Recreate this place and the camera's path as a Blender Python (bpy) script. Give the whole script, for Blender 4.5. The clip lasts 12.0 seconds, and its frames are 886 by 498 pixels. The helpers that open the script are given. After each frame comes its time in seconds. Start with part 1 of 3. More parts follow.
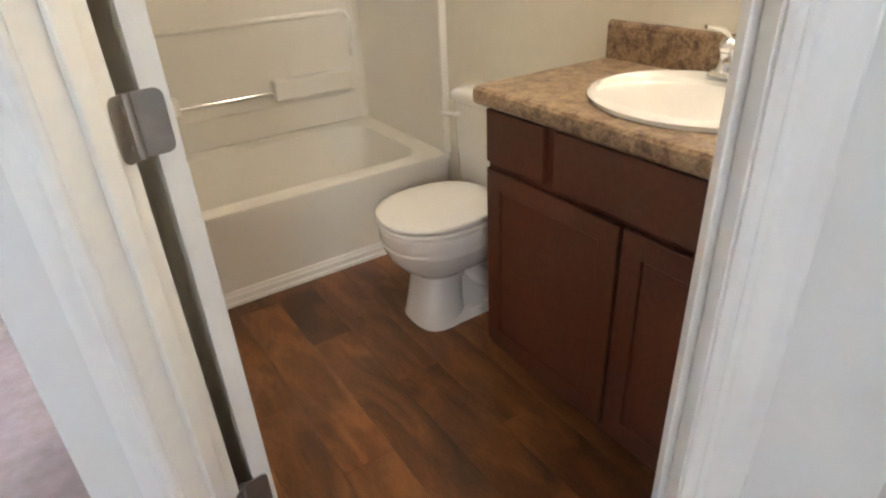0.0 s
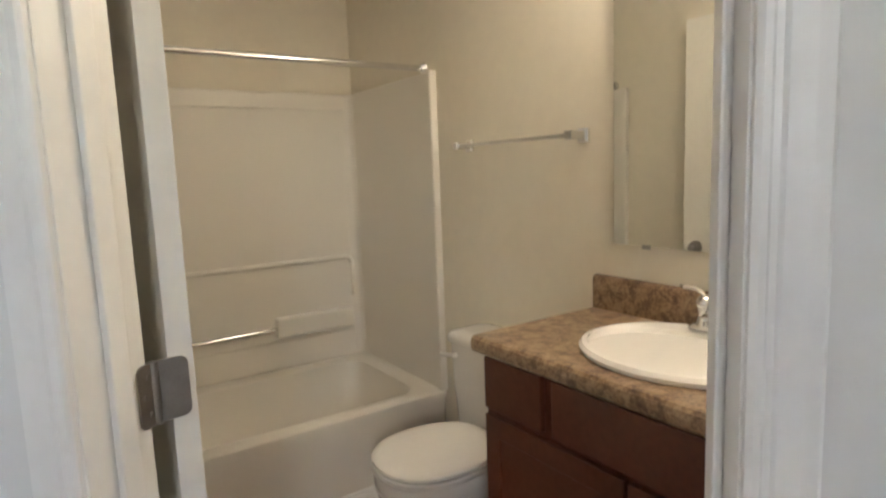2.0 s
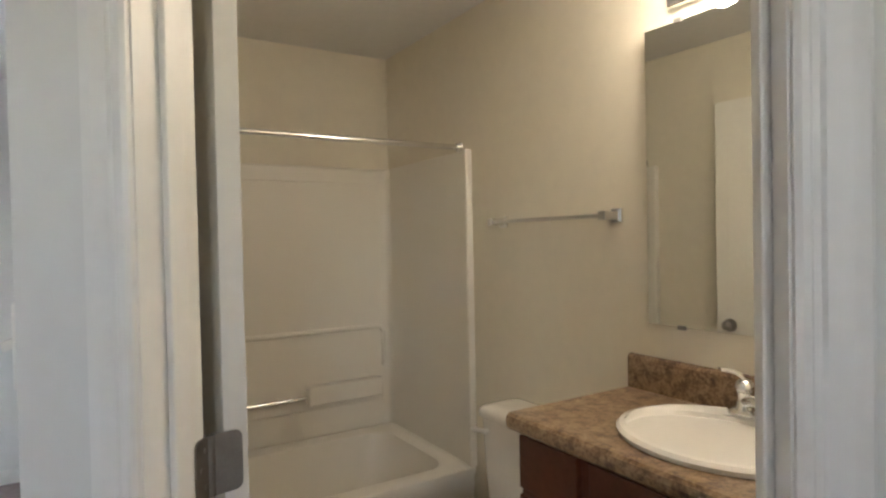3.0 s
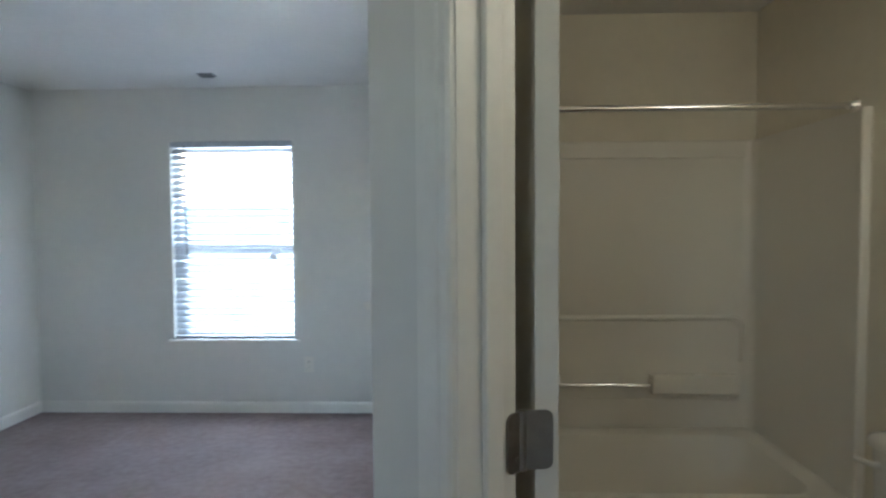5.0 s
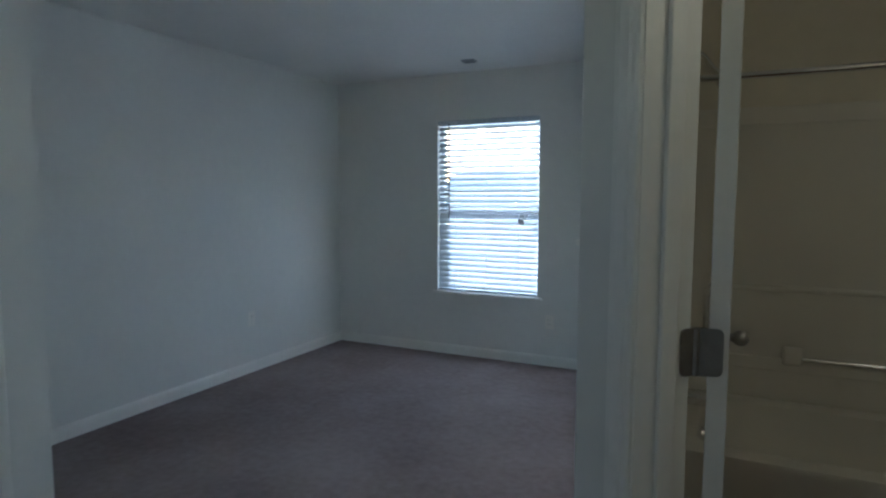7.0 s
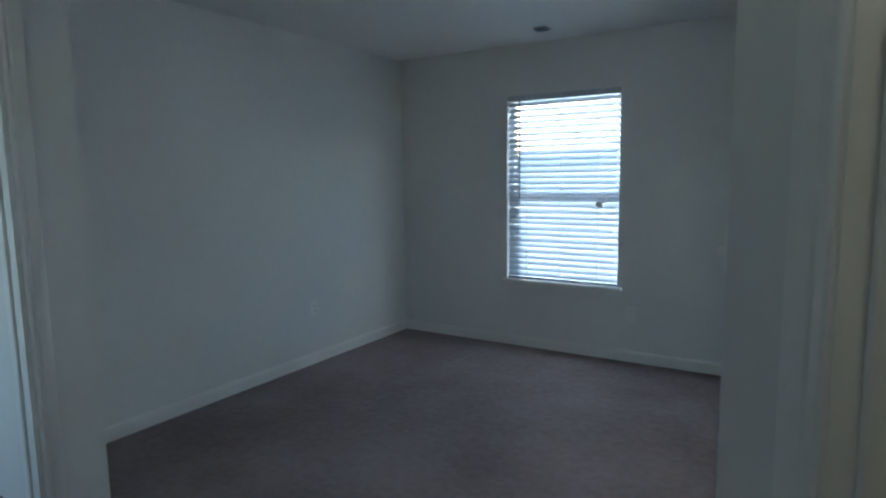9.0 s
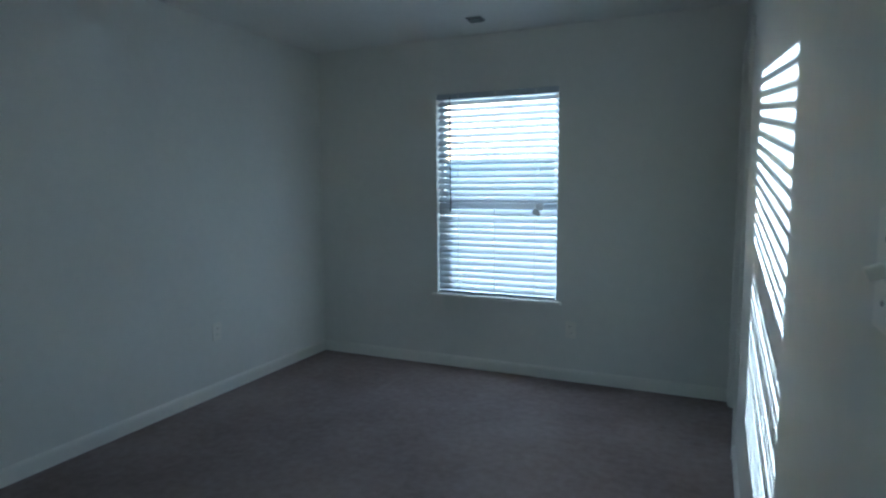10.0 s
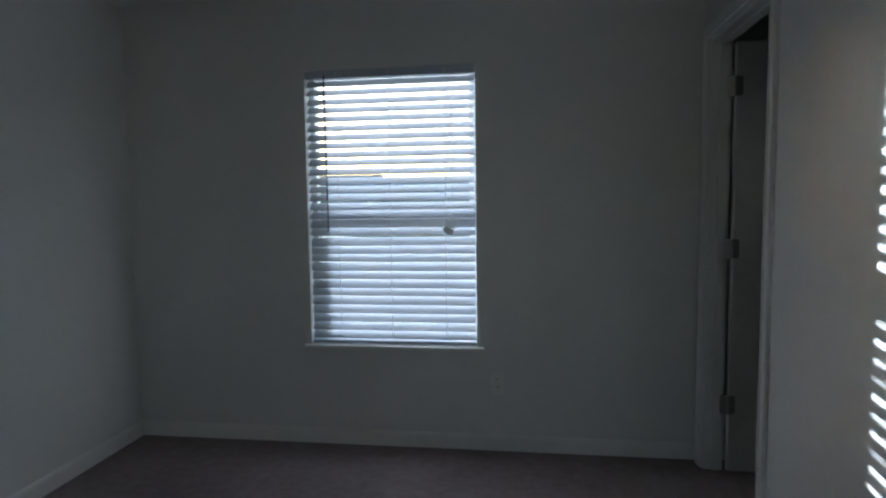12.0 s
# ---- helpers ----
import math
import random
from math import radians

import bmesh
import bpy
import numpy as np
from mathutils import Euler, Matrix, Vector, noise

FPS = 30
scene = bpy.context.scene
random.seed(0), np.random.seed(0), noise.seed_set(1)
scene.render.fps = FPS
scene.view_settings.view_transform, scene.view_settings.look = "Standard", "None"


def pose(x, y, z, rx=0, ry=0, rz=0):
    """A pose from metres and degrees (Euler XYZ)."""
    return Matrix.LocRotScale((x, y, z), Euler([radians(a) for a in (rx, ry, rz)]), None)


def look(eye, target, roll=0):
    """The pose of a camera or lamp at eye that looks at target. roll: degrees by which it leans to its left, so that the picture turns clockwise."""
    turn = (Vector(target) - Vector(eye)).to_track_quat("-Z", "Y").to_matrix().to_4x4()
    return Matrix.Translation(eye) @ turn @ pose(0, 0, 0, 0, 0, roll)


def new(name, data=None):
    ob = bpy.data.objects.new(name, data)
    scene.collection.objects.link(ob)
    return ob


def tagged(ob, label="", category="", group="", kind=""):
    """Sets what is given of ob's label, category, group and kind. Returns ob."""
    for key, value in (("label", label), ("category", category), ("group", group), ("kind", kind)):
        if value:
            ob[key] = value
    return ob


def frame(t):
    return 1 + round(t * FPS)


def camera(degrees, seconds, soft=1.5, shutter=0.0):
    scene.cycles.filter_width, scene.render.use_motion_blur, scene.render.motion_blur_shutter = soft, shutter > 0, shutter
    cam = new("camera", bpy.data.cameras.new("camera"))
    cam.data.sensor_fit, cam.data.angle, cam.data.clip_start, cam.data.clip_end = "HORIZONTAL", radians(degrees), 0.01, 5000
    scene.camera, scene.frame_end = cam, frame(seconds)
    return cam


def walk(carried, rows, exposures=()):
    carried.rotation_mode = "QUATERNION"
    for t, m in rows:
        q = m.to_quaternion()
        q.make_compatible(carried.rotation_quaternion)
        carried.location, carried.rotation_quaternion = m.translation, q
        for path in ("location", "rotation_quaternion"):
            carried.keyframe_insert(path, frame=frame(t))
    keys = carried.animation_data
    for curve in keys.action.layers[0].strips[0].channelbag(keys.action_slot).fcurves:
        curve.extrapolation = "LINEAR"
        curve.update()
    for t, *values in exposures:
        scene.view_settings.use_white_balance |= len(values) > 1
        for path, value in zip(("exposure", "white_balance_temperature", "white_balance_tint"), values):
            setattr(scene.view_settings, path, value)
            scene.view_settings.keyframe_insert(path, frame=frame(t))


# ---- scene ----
cam = camera(73.5, 12.0, soft=2.2, shutter=0.3)
PATH = [
    (0, (0.153, -0.915, 1.293), (1.088, 0.567, 0.328), -3.0),
    (0.5, (0.147, -0.924, 1.295), (1.091, 0.54, 0.312), -2.6),
    (1, (0.139, -0.93, 1.31), (1.113, 0.569, 0.414), -2.4),
    (1.5, (0.134, -0.928, 1.34), (1.182, 0.681, 0.781), -2.3),
    (2, (0.122, -0.936, 1.366), (1.23, 0.709, 1.106), -2.2),
    (2.5, (0.101, -0.943, 1.385), (1.234, 0.703, 1.309), -2.1),
    (2.7, (0.089, -0.952, 1.392), (1.194, 0.715, 1.34), -1.7),
    (4.3, (0.025, -0.955, 1.403), (0.539, 0.977, 1.331), -0.6),
    (4.5, (0.046, -0.939, 1.404), (0.394, 1.029, 1.321), -0.7),
    (5, (0.143, -0.913, 1.397), (0.075, 1.084, 1.309), -0.4),
    (5.5, (0.217, -0.873, 1.369), (-0.332, 1.047, 1.255), 0.1),
    (6, (0.223, -0.993, 1.375), (-0.473, 0.877, 1.251), 0.3),
    (6.5, (0.246, -1.13, 1.363), (-0.515, 0.714, 1.22), 0.4),
    (7, (0.276, -1.216, 1.358), (-0.591, 0.578, 1.184), 0.1),
    (7.2, (0.284, -1.245, 1.36), (-0.629, 0.524, 1.174), -0.1),
    (9, (0.107, -0.963, 1.385), (-0.947, 0.719, 1.142), -0.8),
    (9.5, (-0.066, -0.811, 1.361), (-1.063, 0.902, 1.118), -0.45),
    (10, (-0.153, -0.602, 1.344), (-0.971, 1.211, 1.133), -0.3),
    (10.5, (-0.33, -0.364, 1.34), (-1.072, 1.482, 1.133), -0.5),
    (11, (-0.524, -0.165, 1.339), (-1.183, 1.716, 1.17), -0.4),
    (11.5, (-0.705, 0.088, 1.344), (-1.172, 2.026, 1.191), -0.9),
    (12, (-0.840, 0.341, 1.315), (-1.121, 2.313, 1.153), -0.8),
]
EXPOSURES = [(0.0, 6.5, 5500, 17), (1.0, 6.7, 5500, 17), (1.5, 6.25, 5550, 17), (2.0, 5.97, 5600, 17), (2.7, 5.7, 5600, 17), (4.5, 5.43, 5200, 11), (5.5, 4.0, 4950, 5), (7.0, 3.6, 4850, 4), (9.0, 3.42, 4800, 2), (9.5, 3.45, 4750, 0), (10.8, 2.9, 4600, -4), (11.6, 2.7, 4500, -4), (12.0, 2.6, 5250, 8)]
walk(cam, [(t, look(eye, target, roll)) for t, eye, target, roll in PATH], EXPOSURES)

# ---- light ----
world = bpy.data.worlds.new("evening_sky")
scene.world = world
world.use_nodes = True
wn = world.node_tree.nodes
sky = wn.new("ShaderNodeTexSky")
sky.sky_type = "NISHITA"
sky.sun_disc = False
sky.sun_elevation = radians(5.2)
sky.sun_rotation = radians(-36.5)
world.node_tree.links.new(sky.outputs[0], wn["Background"].inputs[0])
wn["Background"].inputs[1].default_value = 0.15
SUN_TRAVEL = Vector((0.595, -0.804, -math.tan(radians(5.2))))
sun_data = bpy.data.lights.new("sun", "SUN")
sun_data.energy, sun_data.angle, sun_data.color = 3.4, radians(0.5), (1.0, 0.97, 0.93)
sun = new("sun", sun_data)
sun.matrix_world = look((-10, 16, 6), Vector((-10, 16, 6)) + SUN_TRAVEL)

# warm fill lamp in an added, unseen opening behind the entry; brightens the doorway
back_data = bpy.data.lights.new("back_fill", "AREA")
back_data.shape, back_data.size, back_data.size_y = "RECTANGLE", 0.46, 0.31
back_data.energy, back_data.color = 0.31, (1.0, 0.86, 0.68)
back_fill = new("back_fill", back_data)
back_fill.matrix_world = look((-0.90, -2.79, 1.875), (-0.90, 0.0, 1.3))

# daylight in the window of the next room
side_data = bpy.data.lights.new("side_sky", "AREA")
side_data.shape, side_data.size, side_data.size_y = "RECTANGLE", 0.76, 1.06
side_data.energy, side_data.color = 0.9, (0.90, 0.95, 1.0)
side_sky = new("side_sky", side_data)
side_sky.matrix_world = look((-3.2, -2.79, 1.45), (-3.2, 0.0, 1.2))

# ---- materials ----


def mat(name, color, rough=0.5, metal=0.0, var=0.0, scale=8.0, bump=0.0, bscale=200.0, spec=0.5, coat=0.0, var2=0.0, color2=None, detail=4.0):
    m = bpy.data.materials.new(name)
    m.use_nodes = True
    nt, n = m.node_tree, m.node_tree.nodes
    p = n["Principled BSDF"]
    p.inputs["Base Color"].default_value = (*color, 1)
    p.inputs["Roughness"].default_value = rough
    p.inputs["Metallic"].default_value = metal
    p.inputs["Specular IOR Level"].default_value = spec
    p.inputs["Coat Weight"].default_value = coat
    tc = n.new("ShaderNodeTexCoord")
    if var:
        a, b = n.new("ShaderNodeTexNoise"), n.new("ShaderNodeTexNoise")
        a.inputs["Scale"].default_value, a.inputs["Detail"].default_value = scale, detail
        b.inputs["Scale"].default_value, b.inputs["Detail"].default_value = scale * 14, 3
        mx = n.new("ShaderNodeMix")
        mx.data_type = "FLOAT"
        mx.inputs[0].default_value = 0.4 if not var2 else var2
        nt.links.new(tc.outputs["Object"], a.inputs["Vector"])
        nt.links.new(tc.outputs["Object"], b.inputs["Vector"])
        nt.links.new(a.outputs["Fac"], mx.inputs[2])
        nt.links.new(b.outputs["Fac"], mx.inputs[3])
        r = n.new("ShaderNodeValToRGB")
        lo = color2 or tuple(c * (1 - var) for c in color)
        hi = color if color2 else tuple(min(1, c * (1 + var)) for c in color)
        r.color_ramp.elements[0].position, r.color_ramp.elements[1].position = 0.36, 0.64
        r.color_ramp.elements[0].color, r.color_ramp.elements[1].color = (*lo, 1), (*hi, 1)
        nt.links.new(mx.outputs[0], r.inputs[0])
        nt.links.new(r.outputs[0], p.inputs["Base Color"])
        rr = n.new("ShaderNodeMapRange")
        rr.inputs[3].default_value, rr.inputs[4].default_value = rough * 0.85, min(1, rough * 1.15)
        nt.links.new(a.outputs["Fac"], rr.inputs[0])
        nt.links.new(rr.outputs[0], p.inputs["Roughness"])
    if bump:
        c = n.new("ShaderNodeTexNoise")
        c.inputs["Scale"].default_value, c.inputs["Detail"].default_value = bscale, 3
        bp = n.new("ShaderNodeBump")
        bp.inputs["Strength"].default_value, bp.inputs["Distance"].default_value = bump, 0.004
        nt.links.new(tc.outputs["Object"], c.inputs["Vector"])
        nt.links.new(c.outputs["Fac"], bp.inputs["Height"])
        nt.links.new(bp.outputs[0], p.inputs["Normal"])
    return m


WALL = mat("wall_paint", (0.74, 0.735, 0.70), 0.75, var=0.025, scale=1.3, bump=0.12, bscale=160)
BATH = mat("bath_wall_paint", (0.76, 0.71, 0.59), 0.6, var=0.03, scale=1.3, bump=0.12, bscale=160)
CEIL = mat("ceiling_paint", (0.78, 0.77, 0.74), 0.9, var=0.03, scale=2, bump=0.3, bscale=90)
TRIM = mat("trim_paint", (0.80, 0.79, 0.75), 0.38, var=0.03, scale=3, bump=0.03, bscale=60)
DOORP = mat("door_paint", (0.78, 0.76, 0.70), 0.42, var=0.03, scale=3, bump=0.05, bscale=90)
CARPET = mat("carpet_pile", (0.350, 0.288, 0.275), 0.95, var=0.35, scale=1.5, bump=0.55, bscale=420, spec=0.1, color2=(0.225, 0.178, 0.170), var2=0.30, detail=8.0)
FIBER = mat("fiberglass", (0.78, 0.745, 0.67), 0.34, bump=0.012, bscale=14)
CHINA = mat("vitreous_china", (0.82, 0.80, 0.76), 0.10, var=0.015, scale=3, coat=0.4)
SEAT = mat("seat_plastic", (0.82, 0.80, 0.76), 0.22, var=0.015, scale=4)
CHROME = mat("chrome", (0.78, 0.78, 0.78), 0.10, 1.0, var=0.04, scale=20)
NICKEL = mat("satin_nickel", (0.37, 0.355, 0.33), 0.40, 1.0, var=0.10, scale=30, bump=0.03, bscale=300)
CABINET = mat("cabinet_wood", (0.118, 0.037, 0.017), 0.34, var=0.5, scale=4, bump=0.05, bscale=120, color2=(0.070, 0.020, 0.010))
KICK = mat("toe_kick_dark", (0.03, 0.012, 0.01), 0.6, var=0.3, scale=6)
VINYL = mat("window_vinyl", (0.80, 0.81, 0.82), 0.35, var=0.02, scale=4)
PLATE = mat("plate_plastic", (0.80, 0.78, 0.72), 0.35, var=0.02, scale=10)
VENT = mat("vent_grey", (0.36, 0.36, 0.36), 0.5, var=0.1, scale=20)
# near-black colour for the shade inside slots, which aren't cut
DARK = mat("slot_shade", (0.02, 0.02, 0.02), 0.7, var=0.2, scale=20)
CORD = mat("blind_cord", (0.70, 0.70, 0.68), 0.7, var=0.08, scale=50)
WAND = mat("blind_wand", (0.10, 0.10, 0.11), 0.25, var=0.1, scale=50)
TAG = mat("paper_tag", (0.78, 0.76, 0.75), 0.7, var=0.1, scale=60)
BRICK = mat("outer_brick", (0.33, 0.19, 0.14), 0.85, var=0.3, scale=9, bump=0.4, bscale=60)
GRASS = mat("lawn", (0.07, 0.10, 0.035), 0.95, var=0.4, scale=0.6, bump=0.5, bscale=20)
ROOF = mat("roof_shingle", (0.26, 0.26, 0.27), 0.9, var=0.3, scale=4, bump=0.3, bscale=30)
SIDING = mat("far_siding", (0.36, 0.36, 0.36), 0.8, var=0.1, scale=2)
SUBFLOOR = mat("subfloor", (0.10, 0.055, 0.03), 0.8, var=0.2, scale=6)


def laminate():
    """Brown mottled post-formed worktop."""
    m = mat("laminate_granite", (0.36, 0.25, 0.17), 0.30)
    nt, n = m.node_tree, m.node_tree.nodes
    tc, a, b = (n.new(k) for k in ("ShaderNodeTexCoord", "ShaderNodeTexNoise", "ShaderNodeTexNoise"))
    a.inputs["Scale"].default_value, a.inputs["Detail"].default_value, a.inputs["Distortion"].default_value = 27, 7, 0.6
    b.inputs["Scale"].default_value, b.inputs["Detail"].default_value = 120, 4
    for k in (a, b):
        nt.links.new(tc.outputs["Object"], k.inputs["Vector"])
    mx = n.new("ShaderNodeMix")
    mx.data_type = "FLOAT"
    mx.inputs[0].default_value = 0.4
    nt.links.new(a.outputs["Fac"], mx.inputs[2])
    nt.links.new(b.outputs["Fac"], mx.inputs[3])
    r = n.new("ShaderNodeValToRGB")
    e = r.color_ramp.elements
    e[0].position, e[0].color = 0.36, (0.095, 0.056, 0.038, 1)
    e[1].position, e[1].color = 0.66, (0.40, 0.295, 0.18, 1)
    for pos, col in ((0.44, (0.165, 0.105, 0.062, 1)), (0.50, (0.25, 0.168, 0.095, 1)), (0.57, (0.31, 0.22, 0.132, 1))):
        k = e.new(pos)
        k.color = col
    nt.links.new(mx.outputs[0], r.inputs[0])
    nt.links.new(r.outputs[0], n["Principled BSDF"].inputs["Base Color"])
    return m


def wood_planks():
    """Brown wood-look vinyl: every plank its own tone, grain along y."""
    m = mat("vinyl_plank", (0.16, 0.075, 0.035), 0.30)
    nt, n = m.node_tree, m.node_tree.nodes
    p = n["Principled BSDF"]
    tc, mp, a, b, oi = (n.new(k) for k in ("ShaderNodeTexCoord", "ShaderNodeMapping", "ShaderNodeTexNoise", "ShaderNodeTexNoise", "ShaderNodeObjectInfo"))
    mp.inputs["Scale"].default_value = (1.0, 0.32, 1.0)
    add = n.new("ShaderNodeVectorMath")
    cmb = n.new("ShaderNodeCombineXYZ")
    mul = n.new("ShaderNodeMath")
    mul.operation, mul.inputs[1].default_value = "MULTIPLY", 37.0
    nt.links.new(oi.outputs["Random"], mul.inputs[0])
    for i in range(3):
        nt.links.new(mul.outputs[0], cmb.inputs[i])
    nt.links.new(tc.outputs["Object"], mp.inputs[0])
    nt.links.new(mp.outputs[0], add.inputs[0])
    nt.links.new(cmb.outputs[0], add.inputs[1])
    a.inputs["Scale"].default_value, a.inputs["Detail"].default_value, a.inputs["Distortion"].default_value = 8, 5, 1.2
    b.inputs["Scale"].default_value, b.inputs["Detail"].default_value = 110, 3
    nt.links.new(add.outputs[0], a.inputs["Vector"])
    nt.links.new(add.outputs[0], b.inputs["Vector"])
    s1, s2 = n.new("ShaderNodeMath"), n.new("ShaderNodeMath")
    s1.operation, s1.inputs[2].default_value = "MULTIPLY_ADD", 0.0
    s1.inputs[1].default_value = 0.85
    nt.links.new(a.outputs["Fac"], s1.inputs[0])
    t1 = n.new("ShaderNodeMath")
    t1.operation, t1.inputs[1].default_value = "MULTIPLY", 0.22
    nt.links.new(b.outputs["Fac"], t1.inputs[0])
    nt.links.new(t1.outputs[0], s1.inputs[2])
    s2.operation, s2.inputs[1].default_value = "MULTIPLY_ADD", 0.22
    nt.links.new(oi.outputs["Random"], s2.inputs[0])
    nt.links.new(s1.outputs[0], s2.inputs[2])
    r = n.new("ShaderNodeValToRGB")
    e = r.color_ramp.elements
    e[0].position, e[0].color = 0.42, (0.058, 0.023, 0.010, 1)
    e[1].position, e[1].color = 0.96, (0.32, 0.138, 0.042, 1)
    k = e.new(0.66)
    k.color = (0.162, 0.063, 0.020, 1)
    nt.links.new(s2.outputs[0], r.inputs[0])
    nt.links.new(r.outputs[0], p.inputs["Base Color"])
    bp = n.new("ShaderNodeBump")
    bp.inputs["Strength"].default_value, bp.inputs["Distance"].default_value = 0.15, 0.002
    nt.links.new(b.outputs["Fac"], bp.inputs["Height"])
    nt.links.new(bp.outputs[0], p.inputs["Normal"])
    return m


def slat_material():
    m = mat("blind_vinyl", (0.47, 0.50, 0.54), 0.45, var=0.02, scale=6)
    nt, n = m.node_tree, m.node_tree.nodes
    tr, mx = n.new("ShaderNodeBsdfTranslucent"), n.new("ShaderNodeMixShader")
    tr.inputs[0].default_value = (0.80, 0.84, 0.88, 1)
    mx.inputs[0].default_value = 0.18
    nt.links.new(n["Principled BSDF"].outputs[0], mx.inputs[1])
    nt.links.new(tr.outputs[0], mx.inputs[2])
    nt.links.new(mx.outputs[0], n["Material Output"].inputs[0])
    return m


def glass():
    m = bpy.data.materials.new("window_glass")
    m.use_nodes = True
    p = m.node_tree.nodes["Principled BSDF"]
    p.inputs["Transmission Weight"].default_value, p.inputs["Roughness"].default_value, p.inputs["IOR"].default_value = 1.0, 0.0, 1.02
    return m


def glow(name, color, strength):
    m = bpy.data.materials.new(name)
    m.use_nodes = True
    p = m.node_tree.nodes["Principled BSDF"]
    p.inputs["Base Color"].default_value = (0.9, 0.88, 0.82, 1)
    p.inputs["Emission Color"].default_value = (*color, 1)
    p.inputs["Emission Strength"].default_value = strength
    return m


LAMINATE, PLANK, SLAT, GLASS = laminate(), wood_planks(), slat_material(), glass()
BULB = glow("frosted_bulb", (1.0, 0.81, 0.53), 0.94)
MIRROR = mat("silvered_glass", (0.86, 0.88, 0.87), 0.015, 1.0)

# ---- building helpers ----
WORLD_OF = {}


def thing(name, base, label, category, group="", kind=""):
    ob = new(name)
    ob.empty_display_size = 0.05
    ob.location = base
    WORLD_OF[ob] = Matrix.Translation(base)
    return tagged(ob, label, category, group, kind)


def mesh_of(name, bm, material, smooth=False):
    me = bpy.data.meshes.new(name)
    bmesh.ops.recalc_face_normals(bm, faces=bm.faces)
    bm.to_mesh(me)
    bm.free()
    me.materials.append(material)
    if smooth:
        me.polygons.foreach_set("use_smooth", [True] * len(me.polygons))
        me.set_sharp_from_angle(angle=radians(40))
    return me


def part(name, bm, material, parent=None, label="", smooth=False):
    """One mesh object, its coordinates in the world, under a thing or a part."""
    ob = new(name, mesh_of(name, bm, material, smooth))
    if parent is not None:
        ob.parent = parent
        ob.matrix_parent_inverse = WORLD_OF.get(parent, Matrix()).inverted()
    if label:
        ob["label"] = label
    return ob


def structure(name, bm, material, label, category, smooth=False):
    return tagged(part(name, bm, material, None, "", smooth), label, category, "", "structure")


def box(x0, x1, y0, y1, z0, z1, bm=None, bevel=0.0, m=None, seg=2):
    own = bmesh.new()
    bmesh.ops.create_cube(own, size=1)
    bmesh.ops.scale(own, vec=(x1 - x0, y1 - y0, z1 - z0), verts=own.verts)
    bmesh.ops.translate(own, vec=((x0 + x1) / 2, (y0 + y1) / 2, (z0 + z1) / 2), verts=own.verts)
    if bevel:
        bmesh.ops.bevel(own, geom=own.edges[:], offset=bevel, segments=seg, profile=0.6, affect="EDGES")
    if m is not None:
        own.transform(m)
    if bm is None:
        return own
    return merged(bm, own)


def merged(bm, own):
    tmp = bpy.data.meshes.new("tmp")
    own.to_mesh(tmp)
    own.free()
    bm.from_mesh(tmp)
    bpy.data.meshes.remove(tmp)
    return bm


def rod(a, b, r, bm=None, seg=16, r2=None):
    a, b = Vector(a), Vector(b)
    own = bmesh.new()
    bmesh.ops.create_cone(own, cap_ends=True, segments=seg, radius1=r, radius2=r if r2 is None else r2, depth=(b - a).length)
    own.transform(Matrix.Translation((a + b) / 2) @ (b - a).to_track_quat("Z", "Y").to_matrix().to_4x4())
    return own if bm is None else merged(bm, own)


def ball(c, r, bm=None, sc=(1, 1, 1), seg=20):
    own = bmesh.new()
    bmesh.ops.create_uvsphere(own, u_segments=seg, v_segments=seg // 2, radius=r)
    own.transform(Matrix.Translation(c) @ Matrix.Diagonal((*sc, 1)))
    return own if bm is None else merged(bm, own)


def loft(rings, bm=None, cap0=True, cap1=True):
    """Joins closed rings of equally many points."""
    own = bmesh.new()
    vs = [[own.verts.new(p) for p in ring] for ring in rings]
    k = len(vs[0])
    for a, b in zip(vs, vs[1:]):
        for i in range(k):
            own.faces.new((a[i], a[(i + 1) % k], b[(i + 1) % k], b[i]))
    if cap0:
        own.faces.new(vs[0])
    if cap1:
        own.faces.new(vs[-1])
    return own if bm is None else merged(bm, own)


def oval(cx, cy, z, ax, ay, k=40, power=2.0):
    pts = []
    for i in range(k):
        t = 2 * math.pi * i / k
        c, s = math.cos(t), math.sin(t)
        pts.append((cx + ax * math.copysign(abs(c) ** (2 / power), c), cy + ay * math.copysign(abs(s) ** (2 / power), s), z))
    return pts


def tube(points, r, bm=None, seg=12):
    """A round bar along a smooth line of points."""
    pts = [Vector(p) for p in points]
    rings = []
    for i, p in enumerate(pts):
        d = (pts[min(i + 1, len(pts) - 1)] - pts[max(i - 1, 0)]).normalized()
        q = d.to_track_quat("Z", "Y")
        rad = r[i] if isinstance(r, (list, tuple)) else r
        rings.append([p + q @ Vector((rad * math.cos(2 * math.pi * j / seg), rad * math.sin(2 * math.pi * j / seg), 0)) for j in range(seg)])
    return loft(rings, bm)


def wall_boxes(u0, u1, v0, v1, z0, z1, holes, swap=False, m=None):
    """A wall along u with rectangular holes (ua, ub, za, zb); swap: u runs along y."""
    bm = bmesh.new()

    def put(a, b, c, d):
        if b - a > 1e-4 and d - c > 1e-4:
            box(*((v0, v1, a, b) if swap else (a, b, v0, v1)), c, d, bm, 0, m)
    at = u0
    for a, b, c, d in sorted(holes):
        put(at, a, z0, z1)
        put(a, b, z0, c)
        put(a, b, d, z1)
        at = b
    put(at, u1, z0, z1)
    return bm


